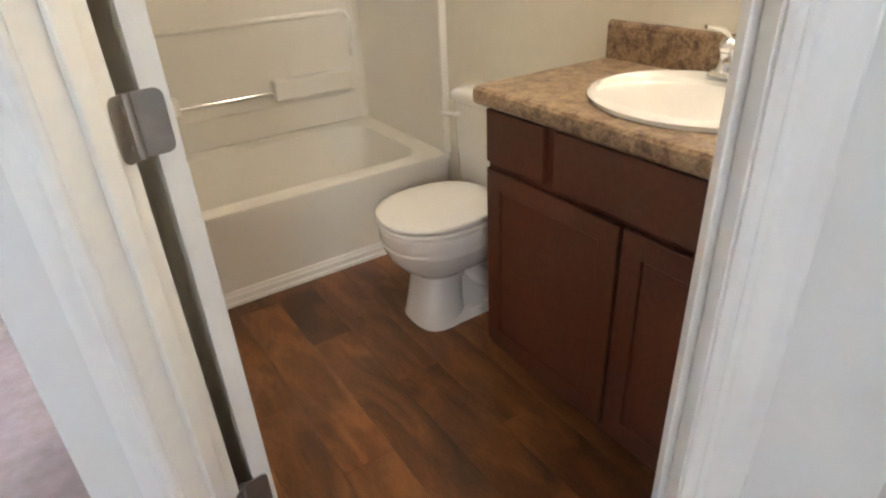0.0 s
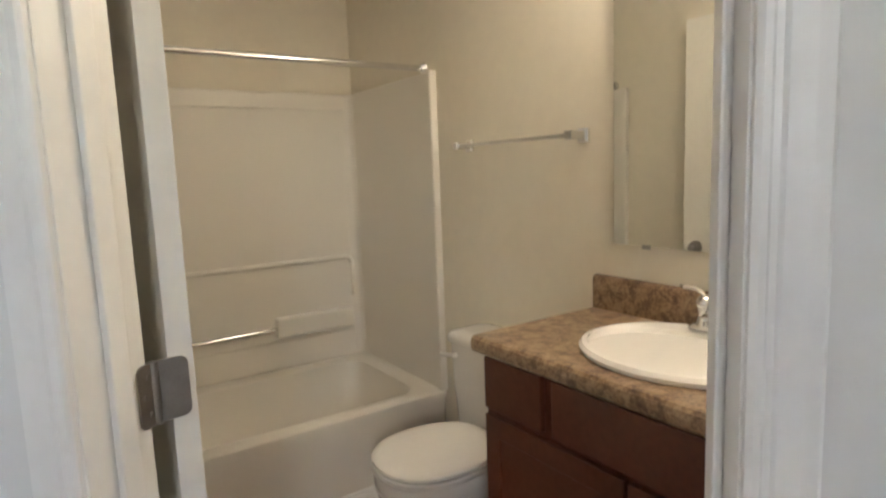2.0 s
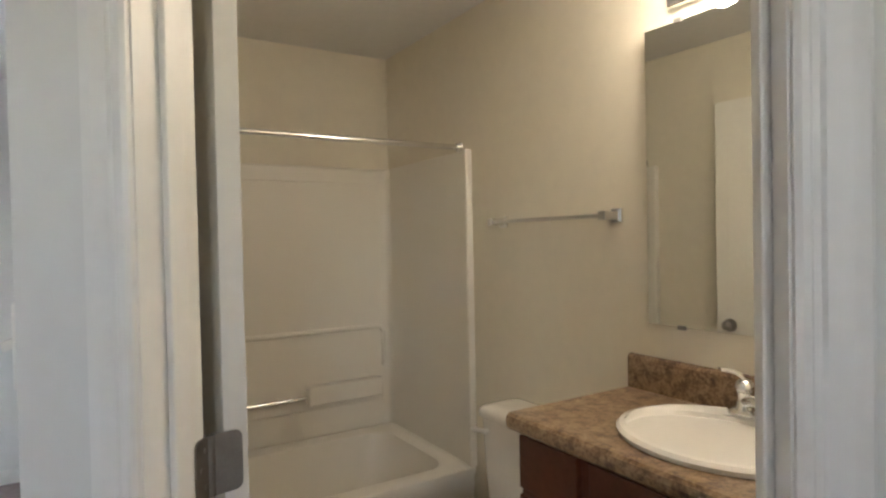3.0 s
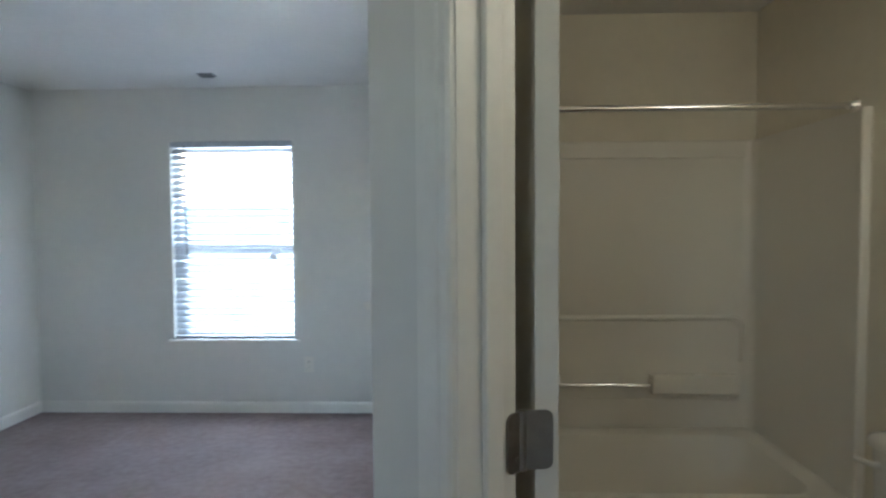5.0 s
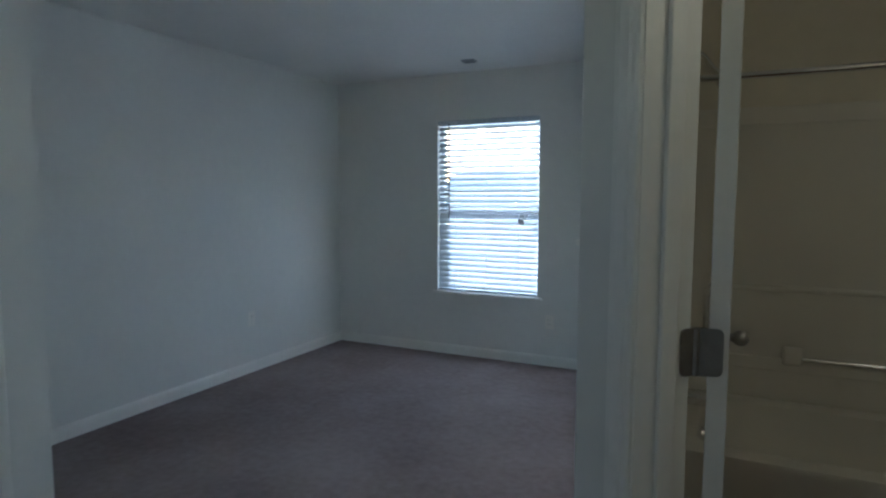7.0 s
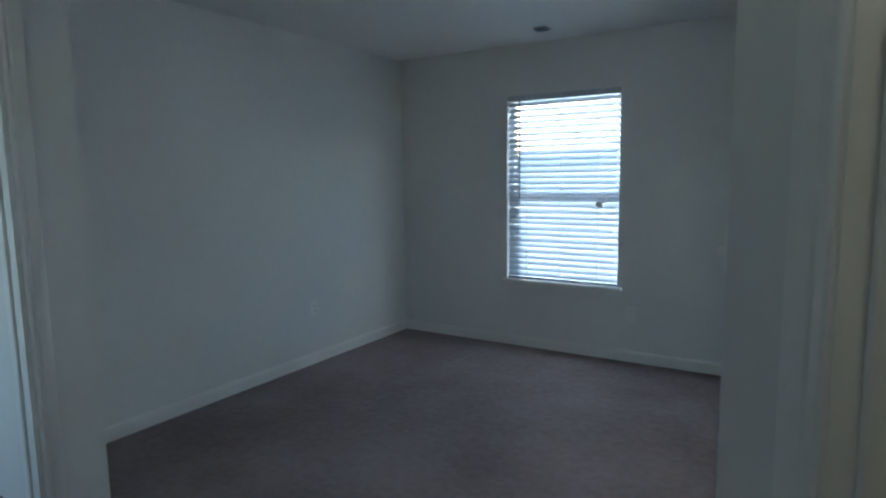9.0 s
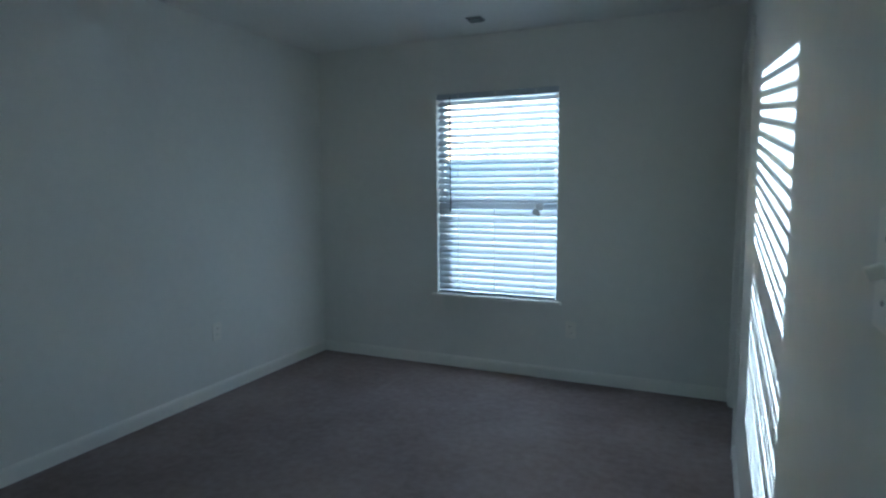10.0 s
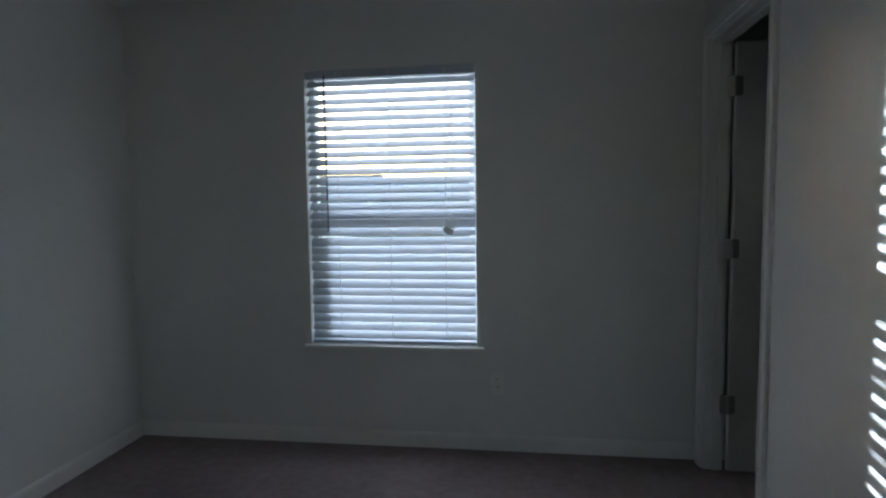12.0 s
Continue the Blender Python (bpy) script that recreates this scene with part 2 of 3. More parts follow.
CASING = [(0, 0), (0, 0.009), (0.006, 0.013), (0.012, 0.013), (0.016, 0.009), (0.022, 0.009), (0.026, 0.013), (0.036, 0.015), (0.046, 0.017), (0.060, 0.017), (0.065, 0.012), (0.065, 0)]


def profile_bar(profile, a, b, across, out):
    """The profile's (across, out) points swept from a to b."""
    across, out = Vector(across), Vector(out)
    return loft([[Vector(e) + across * p + out * q for p, q in profile] for e in (a, b)])


def casing(name, a, b, ztop, along, out, parent_label, z0=0.0):
    """Door casing round an opening from a to b (plan points on the wall's face)."""
    along, out = Vector((*along, 0)).normalized(), Vector((*out, 0))
    a, b = Vector((*a, 0)), Vector((*b, 0))
    up = Vector((0, 0, 1))
    t = thing(name, (a + b) / 2, parent_label, "door casing", "", "structure")
    part("side_casing", profile_bar(CASING, a + up * z0, a + up * ztop, -along, out), TRIM, t)
    part("side_casing", profile_bar(CASING, b + up * z0, b + up * ztop, along, out), TRIM, t)
    part("head_casing", profile_bar(CASING, a - along * 0.065 + up * ztop, b + along * 0.065 + up * ztop, up, out), TRIM, t)
    return t


BASE = [(0, 0), (0, 0.012), (0.060, 0.012), (0.072, 0.010), (0.080, 0.005), (0.084, 0)]


def baseboard(a, b, out, label="white painted baseboard along the wall"):
    return structure("baseboard", profile_bar(BASE, (*a, 0.0), (*b, 0.0), (0, 0, 1), (*out, 0)), TRIM, label, "baseboard")


# ---- plan ----
ZC = 2.39
XW, YN = -3.03, 3.385          # bedroom: left wall's and window wall's faces
XR = 0.0                        # bedroom's right wall's face
TH = 0.115
BX0, BX1, BY0, BY1 = 0.088, 1.55, -0.64, 2.0   # bathroom
WX0, WX1, WZ0, WZ1 = -2.0, -1.10, 0.55, 2.003   # window opening
S2 = math.sqrt(0.5)
DIAG = pose(0, 0, 0, 0, 0, -45)
U0, U1, DZ = 0.192, 0.914, 2.04      # door opening in the slanting wall
YE = 0.21                       # end of the entry wall
CY0, CY1 = 2.585, 3.29           # closet opening in the bedroom's right wall

# ---- structure ----
structure("floor_carpet", box(-4.2, 1.75, -2.9, YN + 0.05, -0.12, 0.0), CARPET, "worn mauve-brown cut-pile carpet over the bedroom floor", "carpet")
structure("ceiling", box(-4.2, 1.75, -2.9, YN + 0.3, ZC, ZC + 0.12), CEIL, "flat white painted ceiling with light texture", "ceiling")
structure("wall_north", wall_boxes(XW - 0.12, 1.75, YN, YN + 0.14, 0, ZC, [(WX0, WX1, WZ0, WZ1)]), WALL, "off-white painted bedroom wall round the window", "wall")
structure("wall_north_brick", wall_boxes(XW - 0.4, 2.0, YN + 0.14, YN + 0.19, -0.8, 3.2, [(WX0 - 0.03, WX1 + 0.01, WZ0 - 0.01, WZ1 + 0.01)]), BRICK, "outer brick skin of the house round the window", "wall")
structure("wall_west", box(XW - 0.12, XW, YE - TH, YN, 0, ZC), WALL, "long off-white painted bedroom wall", "wall")
structure("wall_return", box(XW, -2.2 - TH, YE - TH, YE, 0, ZC), WALL, "short off-white wall beside the entry", "wall")
structure("wall_entry", wall_boxes(-2.7, YE - TH, -2.2 - TH, -2.2, 0, ZC, [(-0.90, -0.015, 0, DZ)], True), WALL, "off-white wall with a cased doorway", "wall")
structure("wall_entry_end", box(-2.2 - TH, -2.2, YE - TH, YE, 0, ZC), WALL, "off-white wall end at the bedroom corner", "wall")
structure("wall_side_room", box(-4.1, -4.0, -2.7, YE - TH, 0, ZC), WALL, "plain off-white wall of the next room", "wall")
structure("wall_side_room_north", box(-4.1, XW - 0.12, YE - TH, YE, 0, ZC), WALL, "plain off-white wall of the next room", "wall")
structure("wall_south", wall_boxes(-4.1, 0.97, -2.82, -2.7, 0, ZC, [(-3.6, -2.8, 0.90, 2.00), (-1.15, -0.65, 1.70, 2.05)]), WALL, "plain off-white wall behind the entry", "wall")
structure("wall_hall_east", box(0.796, 0.91, -2.7, -0.765, 0, ZC), WALL, "plain off-white wall beside the slanting doorway", "wall")
structure("wall_slanting", wall_boxes(0, 1.127, 0, TH, 0, ZC, [(U0 - 0.019, U1 + 0.019, 0, DZ + 0.019)], m=DIAG), WALL, "off-white slanting wall with the bathroom doorway", "wall")
structure("wall_bedroom_east", wall_boxes(0.001, YN, XR, BX0, 0, ZC, [(CY0, CY1, 0, DZ)], True), WALL, "off-white bedroom wall striped with sunlight through the blind", "wall")
structure("wall_bath_north", box(BX0, BX1, BY1, BY1 + TH, 0, ZC), BATH, "cream painted bathroom wall above the tub surround", "wall")
structure("wall_bath_east", box(BX1, BX1 + TH, BY0 - TH, YN, 0, ZC), BATH, "cream painted bathroom wall with mirror and towel bar", "wall")
structure("wall_bath_south", box(0.86, BX1, BY0 - 0.18, BY0, 0, ZC), BATH, "cream painted bathroom wall beside the vanity", "wall")
structure("wall_bath_west", box(BX0, BX0 + 0.004, 0.06, BY1, 0, ZC), BATH, "cream painted bathroom wall behind the open door", "wall")
structure("bathroom_subfloor", loft([[(x, y, z) for x, y in ((BX0, 0.05), (BX0, BY1), (BX1, BY1), (BX1, BY0), (0.80, BY0), (0.63, -0.60), (0.05, -0.02))] for z in (0.001, 0.004)]), SUBFLOOR, "dark joints under the bathroom planks", "floor")

# baseboards
baseboard((XW, YN), (XR, YN), (0, -1))
baseboard((XW, YE), (XW, YN), (1, 0))
baseboard((XW, YE), (-2.2, YE), (0, 1))
baseboard((-2.2, YE + 0.012), (-2.2, -0.015 + 0.065), (1, 0))
baseboard((-2.2, -0.965), (-2.2, -2.7), (1, 0))
baseboard((XR, 0.0), (XR, CY0 - 0.065), (-1, 0))
baseboard((XR, CY1 + 0.065), (XR, YN), (-1, 0))
baseboard((XR, 0.0), tuple(S2 * (U0 - 0.07) * k for k in (1, -1)), (-S2, -S2))
baseboard(tuple(S2 * (U1 + 0.07) * k for k in (1, -1)), (0.796, -0.796), (-S2, -S2))
baseboard((0.796, -0.796), (0.796, -2.7), (-1, 0))
baseboard((-4.0, -2.7), (0.796, -2.7), (0, 1))
baseboard((-4.0, -2.7), (-4.0, YE - TH), (1, 0))
baseboard((0.84, BY0), (1.13, BY0), (0, 1))

# door casings and linings
ua, ub = (Vector((u * S2, -u * S2)) for u in (U0 - 0.003, U1 + 0.003))
casing("casing_bathroom_door", ua, ub, DZ + 0.003, (1, -1), (-S2, -S2), "white moulded casing round the bathroom doorway")
casing("casing_entry_door", (-2.2, -0.90), (-2.2, -0.015), DZ, (0, 1), (1, 0), "white moulded casing round the side doorway")
casing("casing_closet_door", (XR, CY0), (XR, CY1), DZ, (0, 1), (-1, 0), "white moulded casing round the closet doorway")


def jamb(name, u0, u1, v0, v1, ztop, m, label, stop):
    t = thing(name, m @ Vector(((u0 + u1) / 2, (v0 + v1) / 2, 0)), label, "door frame", "", "structure")
    for a, b, s in ((u0 - 0.018, u0, 1), (u1, u1 + 0.018, -1)):
        part("side_jamb", box(a, b, v0, v1, 0, ztop + 0.018, None, 0.001, m), TRIM, t)
        e = b if s > 0 else a
        part("door_stop", box(min(e, e + s * 0.011), max(e, e + s * 0.011), stop, stop + 0.034, 0, ztop, None, 0.003, m), TRIM, t)
    part("head_jamb", box(u0, u1, v0, v1, ztop, ztop + 0.018, None, 0.001, m), TRIM, t)
    part("door_stop", box(u0 + 0.011, u1 - 0.011, stop, stop + 0.034, ztop - 0.011, ztop, None, 0.003, m), TRIM, t)
    return t


YWALL = pose(0, 0, 0, 0, 0, 90)     # local x runs along y, local y along -x
jamb("frame_bathroom_door", U0, U1, -0.001, TH + 0.002, DZ, DIAG, "white painted frame of the bathroom doorway", 0.045)
jamb("frame_entry_door", -0.90 + 0.018, -0.015 - 0.018, 2.199, 2.2 + TH + 0.001, DZ - 0.018, YWALL, "white painted frame of the side doorway", 2.25)
jamb("frame_closet_door", CY0 + 0.018, CY1 - 0.018, -BX0 - 0.001, -XR + 0.001, DZ - 0.018, YWALL, "white painted frame of the closet doorway", -XR - 0.07)


def hinge(parent, pin, z, d1, d2, r=0.0066, h=0.089, w1=0.034, w2=0.034, label="satin nickel butt hinge"):
    """A butt hinge: the knuckle at pin, one leaf along d1, one along d2 (plan directions)."""
    k = part("hinge", rod((*pin, z - h / 2), (*pin, z + h / 2), r, None, 12), NICKEL, parent, label, True)
    for d, w in ((d1, w1), (d2, w2)):
        d = Vector((*d, 0)).normalized()
        n = Vector((-d.y, d.x, 0))
        hh, cr = h / 2, 0.012
        pts = [(0.0, -hh), (w - cr, -hh)] + [(w - cr + cr * math.sin(radians(q)), -hh + cr - cr * math.cos(radians(q))) for q in (22, 45, 67, 90)]
        pts += [(w, hh - cr)] + [(w - cr + cr * math.cos(radians(q)), hh - cr + cr * math.sin(radians(q))) for q in (22, 45, 67, 90)] + [(0.0, hh)]
        base = Vector((*pin, z))
        rings = [[base + d * a + Vector((0, 0, c)) + n * o for a, c in pts] for o in (-0.0012, 0.0012)]
        part("leaf", loft(rings), NICKEL, k)
        for a, c in ((0.012, hh - 0.018), (0.022, 0.0), (0.012, -hh + 0.018)):
            p = base + d * a + Vector((0, 0, c))
            part("screw", rod(p - n * 0.0024, p + n * 0.0024, 0.0042, None, 10), NICKEL, k)
    return k


def knob(parent, c, d):
    """A round door knob on its rose; c on the door's face, d outwards."""
    c, d = Vector(c), Vector(d)
    k = part("door_knob", ball(c + d * 0.033, 0.023, rod(c + d * 0.004, c + d * 0.032, 0.012), (1, 1, 1)), NICKEL, parent, "round satin nickel knob", True)
    part("rose", rod(c, c + d * 0.006, 0.032, None, 24), NICKEL, k)
    return k


# bathroom door, swung back along the bathroom's side wall
bd = thing("door_1", (0.262, -0.03, 0), "white painted bathroom door standing open on nickel hinges", "door", "", "structure")
bd_leaf = part("door_leaf", box(0.249, 0.284, -0.036, 0.735, 0.012, DZ - 0.012, None, 0.0015), DOORP, bd)
PIN = (0.2284, -0.0460)
for hz in (1.815, 1.075, 0.335):
    hinge(bd, PIN, hz, (-1, -1), (1.0, 0.15), w1=0.034, w2=0.047)
knob(bd, (0.284, 0.668, 0.955), (1, 0, 0))
knob(bd, (0.249, 0.668, 0.955), (-1, 0, 0))
part("strike_plate", box(U1 - 0.002, U1 + 0.001, 0.083, 0.114, 0.985, 1.042, None, 0.0008, DIAG), NICKEL, bd, "satin nickel strike plate in the frame")

# closet door, swung into the closet
cd = thing("door_2", (BX0, CY1 - 0.03, 0), "off-white closet door standing open on dark hinges", "door", "", "structure")
part("door_leaf", box(BX0 + 0.012, BX0 + 0.012 + 0.68, CY1 - 0.018 - 0.036, CY1 - 0.019, 0.012, DZ - 0.03, None, 0.0015), DOORP, cd)
for hz in (1.815, 1.075, 0.335):
    hinge(cd, (BX0 + 0.006, CY1 - 0.056), hz, (-1, 0.35), (1, 0.02), label="tarnished nickel butt hinge")
knob(cd, (BX0 + 0.63, CY1 - 0.054, 0.985), (0, -1, 0))

# ---- window ----
win = thing("window_1", ((WX0 + WX1) / 2, YN + 0.1, WZ0), "white vinyl double-hung window behind a blind", "window", "", "structure")
FY0, FY1 = YN + 0.072, YN + 0.128
bmf = bmesh.new()
for b in ((WX0, WX0 + 0.03, WZ0, WZ1), (WX1 - 0.04, WX1, WZ0, WZ1), (WX0 + 0.04, WX1 - 0.04, WZ0, WZ0 + 0.045), (WX0 + 0.04, WX1 - 0.04, WZ1 - 0.04, WZ1)):
    box(b[0], b[1], FY0, FY1, b[2], b[3], bmf, 0.003)
part("window_frame", bmf, VINYL, win)
RZ = 1.240
part("meeting_rail", box(WX0 + 0.04, WX1 - 0.04, FY0 + 0.004, FY1 - 0.004, RZ - 0.030, RZ + 0.048, None, 0.003), VINYL, win)
part("pane", box(WX0 + 0.03, WX1 - 0.03, FY0 + 0.035, FY0 + 0.039, RZ + 0.03, WZ1 - 0.03), GLASS, win).visible_shadow = False
part("pane", box(WX0 + 0.03, WX1 - 0.03, FY0 + 0.018, FY0 + 0.022, WZ0 + 0.03, RZ - 0.03), GLASS, win).visible_shadow = False
part("window_sill", box(WX0 - 0.035, WX1 + 0.035, YN - 0.028, FY0 + 0.002, WZ0 - 0.022, WZ0, None, 0.005), TRIM, win, "white painted stool at the foot of the window")

# added frame round the hall's fill lamp, out of view
sw = thing("added_window", (-0.90, -2.735, 1.70), "added unseen window frame behind the entry, holding a fill lamp", "window", "", "structure")
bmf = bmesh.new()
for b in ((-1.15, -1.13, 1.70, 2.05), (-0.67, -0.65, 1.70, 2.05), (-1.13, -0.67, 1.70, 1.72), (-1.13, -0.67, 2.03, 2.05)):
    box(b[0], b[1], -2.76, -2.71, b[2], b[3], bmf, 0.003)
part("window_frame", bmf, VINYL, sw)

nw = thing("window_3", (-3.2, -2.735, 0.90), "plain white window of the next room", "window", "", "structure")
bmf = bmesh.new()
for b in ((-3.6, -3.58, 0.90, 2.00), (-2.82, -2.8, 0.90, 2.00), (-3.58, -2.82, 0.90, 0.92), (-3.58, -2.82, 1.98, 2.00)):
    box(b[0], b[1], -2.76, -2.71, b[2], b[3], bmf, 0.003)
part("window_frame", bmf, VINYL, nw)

# ---- blind ----
BY = YN + 0.031
bl = thing("window_blind", ((WX0 + WX1) / 2, BY, WZ0), "white slatted vinyl blind lowered and tilted half open", "blind")
LX0, LX1 = WX0 + 0.002, WX1 - 0.003
part("head_rail", box(LX0, LX1, BY - 0.027, BY + 0.027, WZ1 - 0.040, WZ1 - 0.002, None, 0.002), SLAT, bl)
part("bottom_rail", box(LX0 + 0.004, LX1 - 0.002, BY - 0.024, BY + 0.024, WZ0 + 0.006, WZ0 + 0.022, None, 0.004), SLAT, bl)
TILT = radians(45)
sm = bmesh.new()
rings = []
for x in (LX0 + 0.002, LX1 - 0.003):
    up_side, low_side = [], []
    for i in range(7):
        s = -1 + i / 3
        v, w = s * 0.025, 0.0022 * (1 - s * s)
        for o, side in ((0.0013, up_side), (-0.0013, low_side)):
            a, b = v, w + o
            side.append((x, a * math.cos(TILT) - b * math.sin(TILT), a * math.sin(TILT) + b * math.cos(TILT)))
    rings.append(up_side + low_side[::-1])
slat_mesh = mesh_of("slat", loft(rings), SLAT, True)
NS, Z0, Z1 = 30, WZ0 + 0.052, WZ1 - 0.068
for i in range(NS):
    ob = new("slat", slat_mesh)
    ob.parent = bl
    ob.matrix_parent_inverse = WORLD_OF[bl].inverted()
    ob.matrix_basis = pose(random.uniform(-0.002, 0.002), BY, Z0 + (Z1 - Z0) * i / (NS - 1), random.uniform(-0.5, 0.5) + (11 if Z0 + (Z1 - Z0) * i / (NS - 1) < RZ else 0), random.uniform(-0.12, 0.12), 0)
for f in (0.187, 0.50, 0.826):
    x = LX0 + f * (LX1 - LX0)
    for dy in (-0.0265, 0.0265):
        part("ladder_cord", rod((x, BY + dy, WZ0 + 0.02), (x, BY + dy, WZ1 - 0.03), 0.0015, None, 6), CORD, bl)
    part("cord_clip", box(x - 0.006, x + 0.006, BY - 0.030, BY - 0.027, WZ1 - 0.030, WZ1 - 0.012, None, 0.001), CORD, bl)
wx = LX0 + 0.125 * (LX1 - LX0)
part("tilt_wand", rod((wx, BY - 0.037, 1.16), (wx - 0.006, BY - 0.033, WZ1 - 0.03), 0.0038, None, 8), WAND, bl, "dark clear tilt wand")
cx = LX0 + 0.868 * (LX1 - LX0)
part("lift_cord", rod((cx, BY - 0.034, 1.20), (cx - 0.002, BY - 0.031, WZ1 - 0.03), 0.0013, None, 6), CORD, bl)
loops = bmesh.new()
for k in range(5):
    a = [(cx + 0.034 * math.cos(t) * math.cos(k * 0.55), BY - 0.042 + 0.012 * math.sin(t + k), 1.195 + 0.020 * math.sin(t) + 0.010 * math.sin(k * 2.1)) for t in [2 * math.pi * j / 14 for j in range(15)]]
    tube(a, 0.0022, loops, 6)
part("cord_knot", loops, CORD, bl, "bundle of looped lift cord", True)
part("cord_tag", box(-0.026, 0.026, -0.001, 0.001, -0.016, 0.016, None, 0, Matrix.Translation((cx - 0.022, BY - 0.045, 1.160)) @ pose(0, 0, 0, 8, 32, 12)), TAG, bl, "small paper warning tag")

# ---- bedroom fittings ----


def outlet(name, c, out, label, toggles=False):
    """A wall plate; c on the wall, out: the wall's plan normal."""
    o = Vector((*out, 0))
    a = Vector((-o.y, o.x, 0))
    m = Matrix(((a.x, o.x, 0, c[0]), (a.y, o.y, 0, c[1]), (0, 0, 1, c[2]), (0, 0, 0, 1)))
    t = thing(name, c, label, "light switch" if toggles else "outlet")
    part("cover_plate", box(-0.035, 0.035, 0, 0.005, -0.0575, 0.0575, None, 0.002, m), PLATE, t)
    if toggles:
        part("toggle", box(-0.005, 0.005, 0.004, 0.020, -0.004, 0.010, None, 0.002, m @ pose(0, 0, 0, -20, 0, 0)), PLATE, t)
        for z in (-0.03, 0.03):
            part("screw", rod(m @ Vector((0, 0.004, z)), m @ Vector((0, 0.0062, z)), 0.003, None, 8), NICKEL, t)
    else:
        for z in (-0.02, 0.02):
            s = part("socket", box(-0.016, 0.016, 0.004, 0.0065, z - 0.014, z + 0.014, None, 0.002, m), PLATE, t)
            for dx in (-0.006, 0.006):
                # dark block on the socket's face, coloured as a shaded hole
                part("slot", box(dx - 0.001, dx + 0.001, 0.006, 0.0070, z - 0.004, z + 0.006, None, 0, m), DARK, s)
    return t


outlet("wall_outlet", (XW, 2.215, 0.418), (1, 0), "white duplex outlet low on the bedroom wall")
outlet("wall_outlet", (-0.996, YN, 0.36), (0, -1), "white duplex outlet low beside the window")
outlet("light_switch", (XR, 0.056, 1.264), (-1, 0), "white toggle light switch near the wall's corner", True)

vt = thing("ceiling_vent", (-1.55, 3.01, ZC), "small grey slatted air register in the ceiling", "vent")
part("frame", wall_boxes(-1.60, -1.50, 2.965, 3.055, ZC - 0.006, ZC, []), VENT, vt)
for i in range(4):
    part("slat", box(-0.043, 0.043, -0.007, 0.007, -0.0008, 0.0008, None, 0, Matrix.Translation((-1.55, 2.978 + i * 0.0205, ZC - 0.012)) @ pose(0, 0, 0, 35, 0, 0)), VENT, vt)
    # dark strip on the solid plate, painted as the shade between slats
    part("slot", box(-1.592, -1.508, 2.983 + i * 0.0205, 2.992 + i * 0.0205, ZC - 0.0075, ZC - 0.005), DARK, vt)

# ---- bathroom: tub and surround ----
TY, TZ = 1.18, 0.397
tub = thing("bathtub", ((BX0 + BX1) / 2, (TY + BY1) / 2, 0), "white moulded bathtub with a plain apron", "bathtub")
cx, cy = (BX0 + BX1) / 2, (TY + BY1) / 2 - 0.012


def rrect(cx, cy, z, hx, hy, r, k=6):
    pts = []
    for sx, sy, a0 in ((1, 1, 0), (-1, 1, 90), (-1, -1, 180), (1, -1, 270)):
        for i in range(k):
            a = radians(a0 + 90 * i / (k - 1))
            pts.append((cx + sx * (hx - r) + r * math.cos(a), cy + sy * (hy - r) + r * math.sin(a), z))
    return pts


hx, hy = (BX1 - BX0) / 2 - 0.004, (BY1 - TY) / 2 - 0.014
bx, by = cx, TY + hy
rings = [rrect(bx, by, z, hx - i, hy - i, 0.02) for z, i in ((0.0, 0.012), (TZ - 0.05, 0.006), (TZ - 0.02, 0.0), (TZ - 0.006, 0.002), (TZ, 0.012))]
rings += [rrect(bx, by + 0.005, TZ, hx - 0.075, hy - 0.070, 0.10), rrect(bx, by + 0.005, TZ - 0.012, hx - 0.095, hy - 0.088, 0.11),
          rrect(bx, by + 0.005, 0.22, hx - 0.13, hy - 0.115, 0.12), rrect(bx, by + 0.005, 0.11, hx - 0.19, hy - 0.16, 0.12), rrect(bx, by + 0.005, 0.09, hx - 0.28, hy - 0.24, 0.10)]
part("basin", loft(rings), FIBER, tub, "", True)
part("apron_trim", profile_bar([(0, 0), (0, 0.016), (0.018, 0.016), (0.022, 0.011), (0.045, 0.011), (0.050, 0.007), (0.062, 0.005), (0.066, 0)], (BX0 + 0.005, TY + 0.012, 0.004), (BX1 - 0.002, TY + 0.012, 0.004), (0, 0, 1), (0, -1, 0)), TRIM, tub, "white stepped vinyl trim at the foot of the apron")
sr = thing("tub_surround", (cx, BY1 - 0.02, TZ), "white fibreglass wall surround with moulded soap shelf", "tub surround")
SZ = 1.782
part("back_panel", box(BX0 + 0.004, BX1, BY1 - 0.028, BY1 - 0.001, TZ - 0.004, SZ, None, 0.006), FIBER, sr)
part("side_panel", box(BX1 - 0.026, BX1 - 0.001, TY + 0.03, BY1 - 0.026, TZ - 0.004, SZ, None, 0.006), FIBER, sr)
part("side_panel", box(BX0 + 0.005, BX0 + 0.030, TY + 0.03, BY1 - 0.026, TZ - 0.004, SZ, None, 0.006), FIBER, sr)
for x0, x1 in ((BX1 - 0.036, BX1 - 0.001), (BX0 + 0.005, BX0 + 0.040)):
    part("edge_flange", box(x0, x1, TY + 0.002, TY + 0.036, TZ - 0.004, SZ + 0.004, None, 0.009, seg=3), FIBER, sr)
BP = BY1 - 0.028
part("top_band", box(BX0 + 0.03, BX1 - 0.026, BP - 0.003, BP + 0.002, SZ - 0.085, SZ - 0.006, None, 0.006), FIBER, sr)
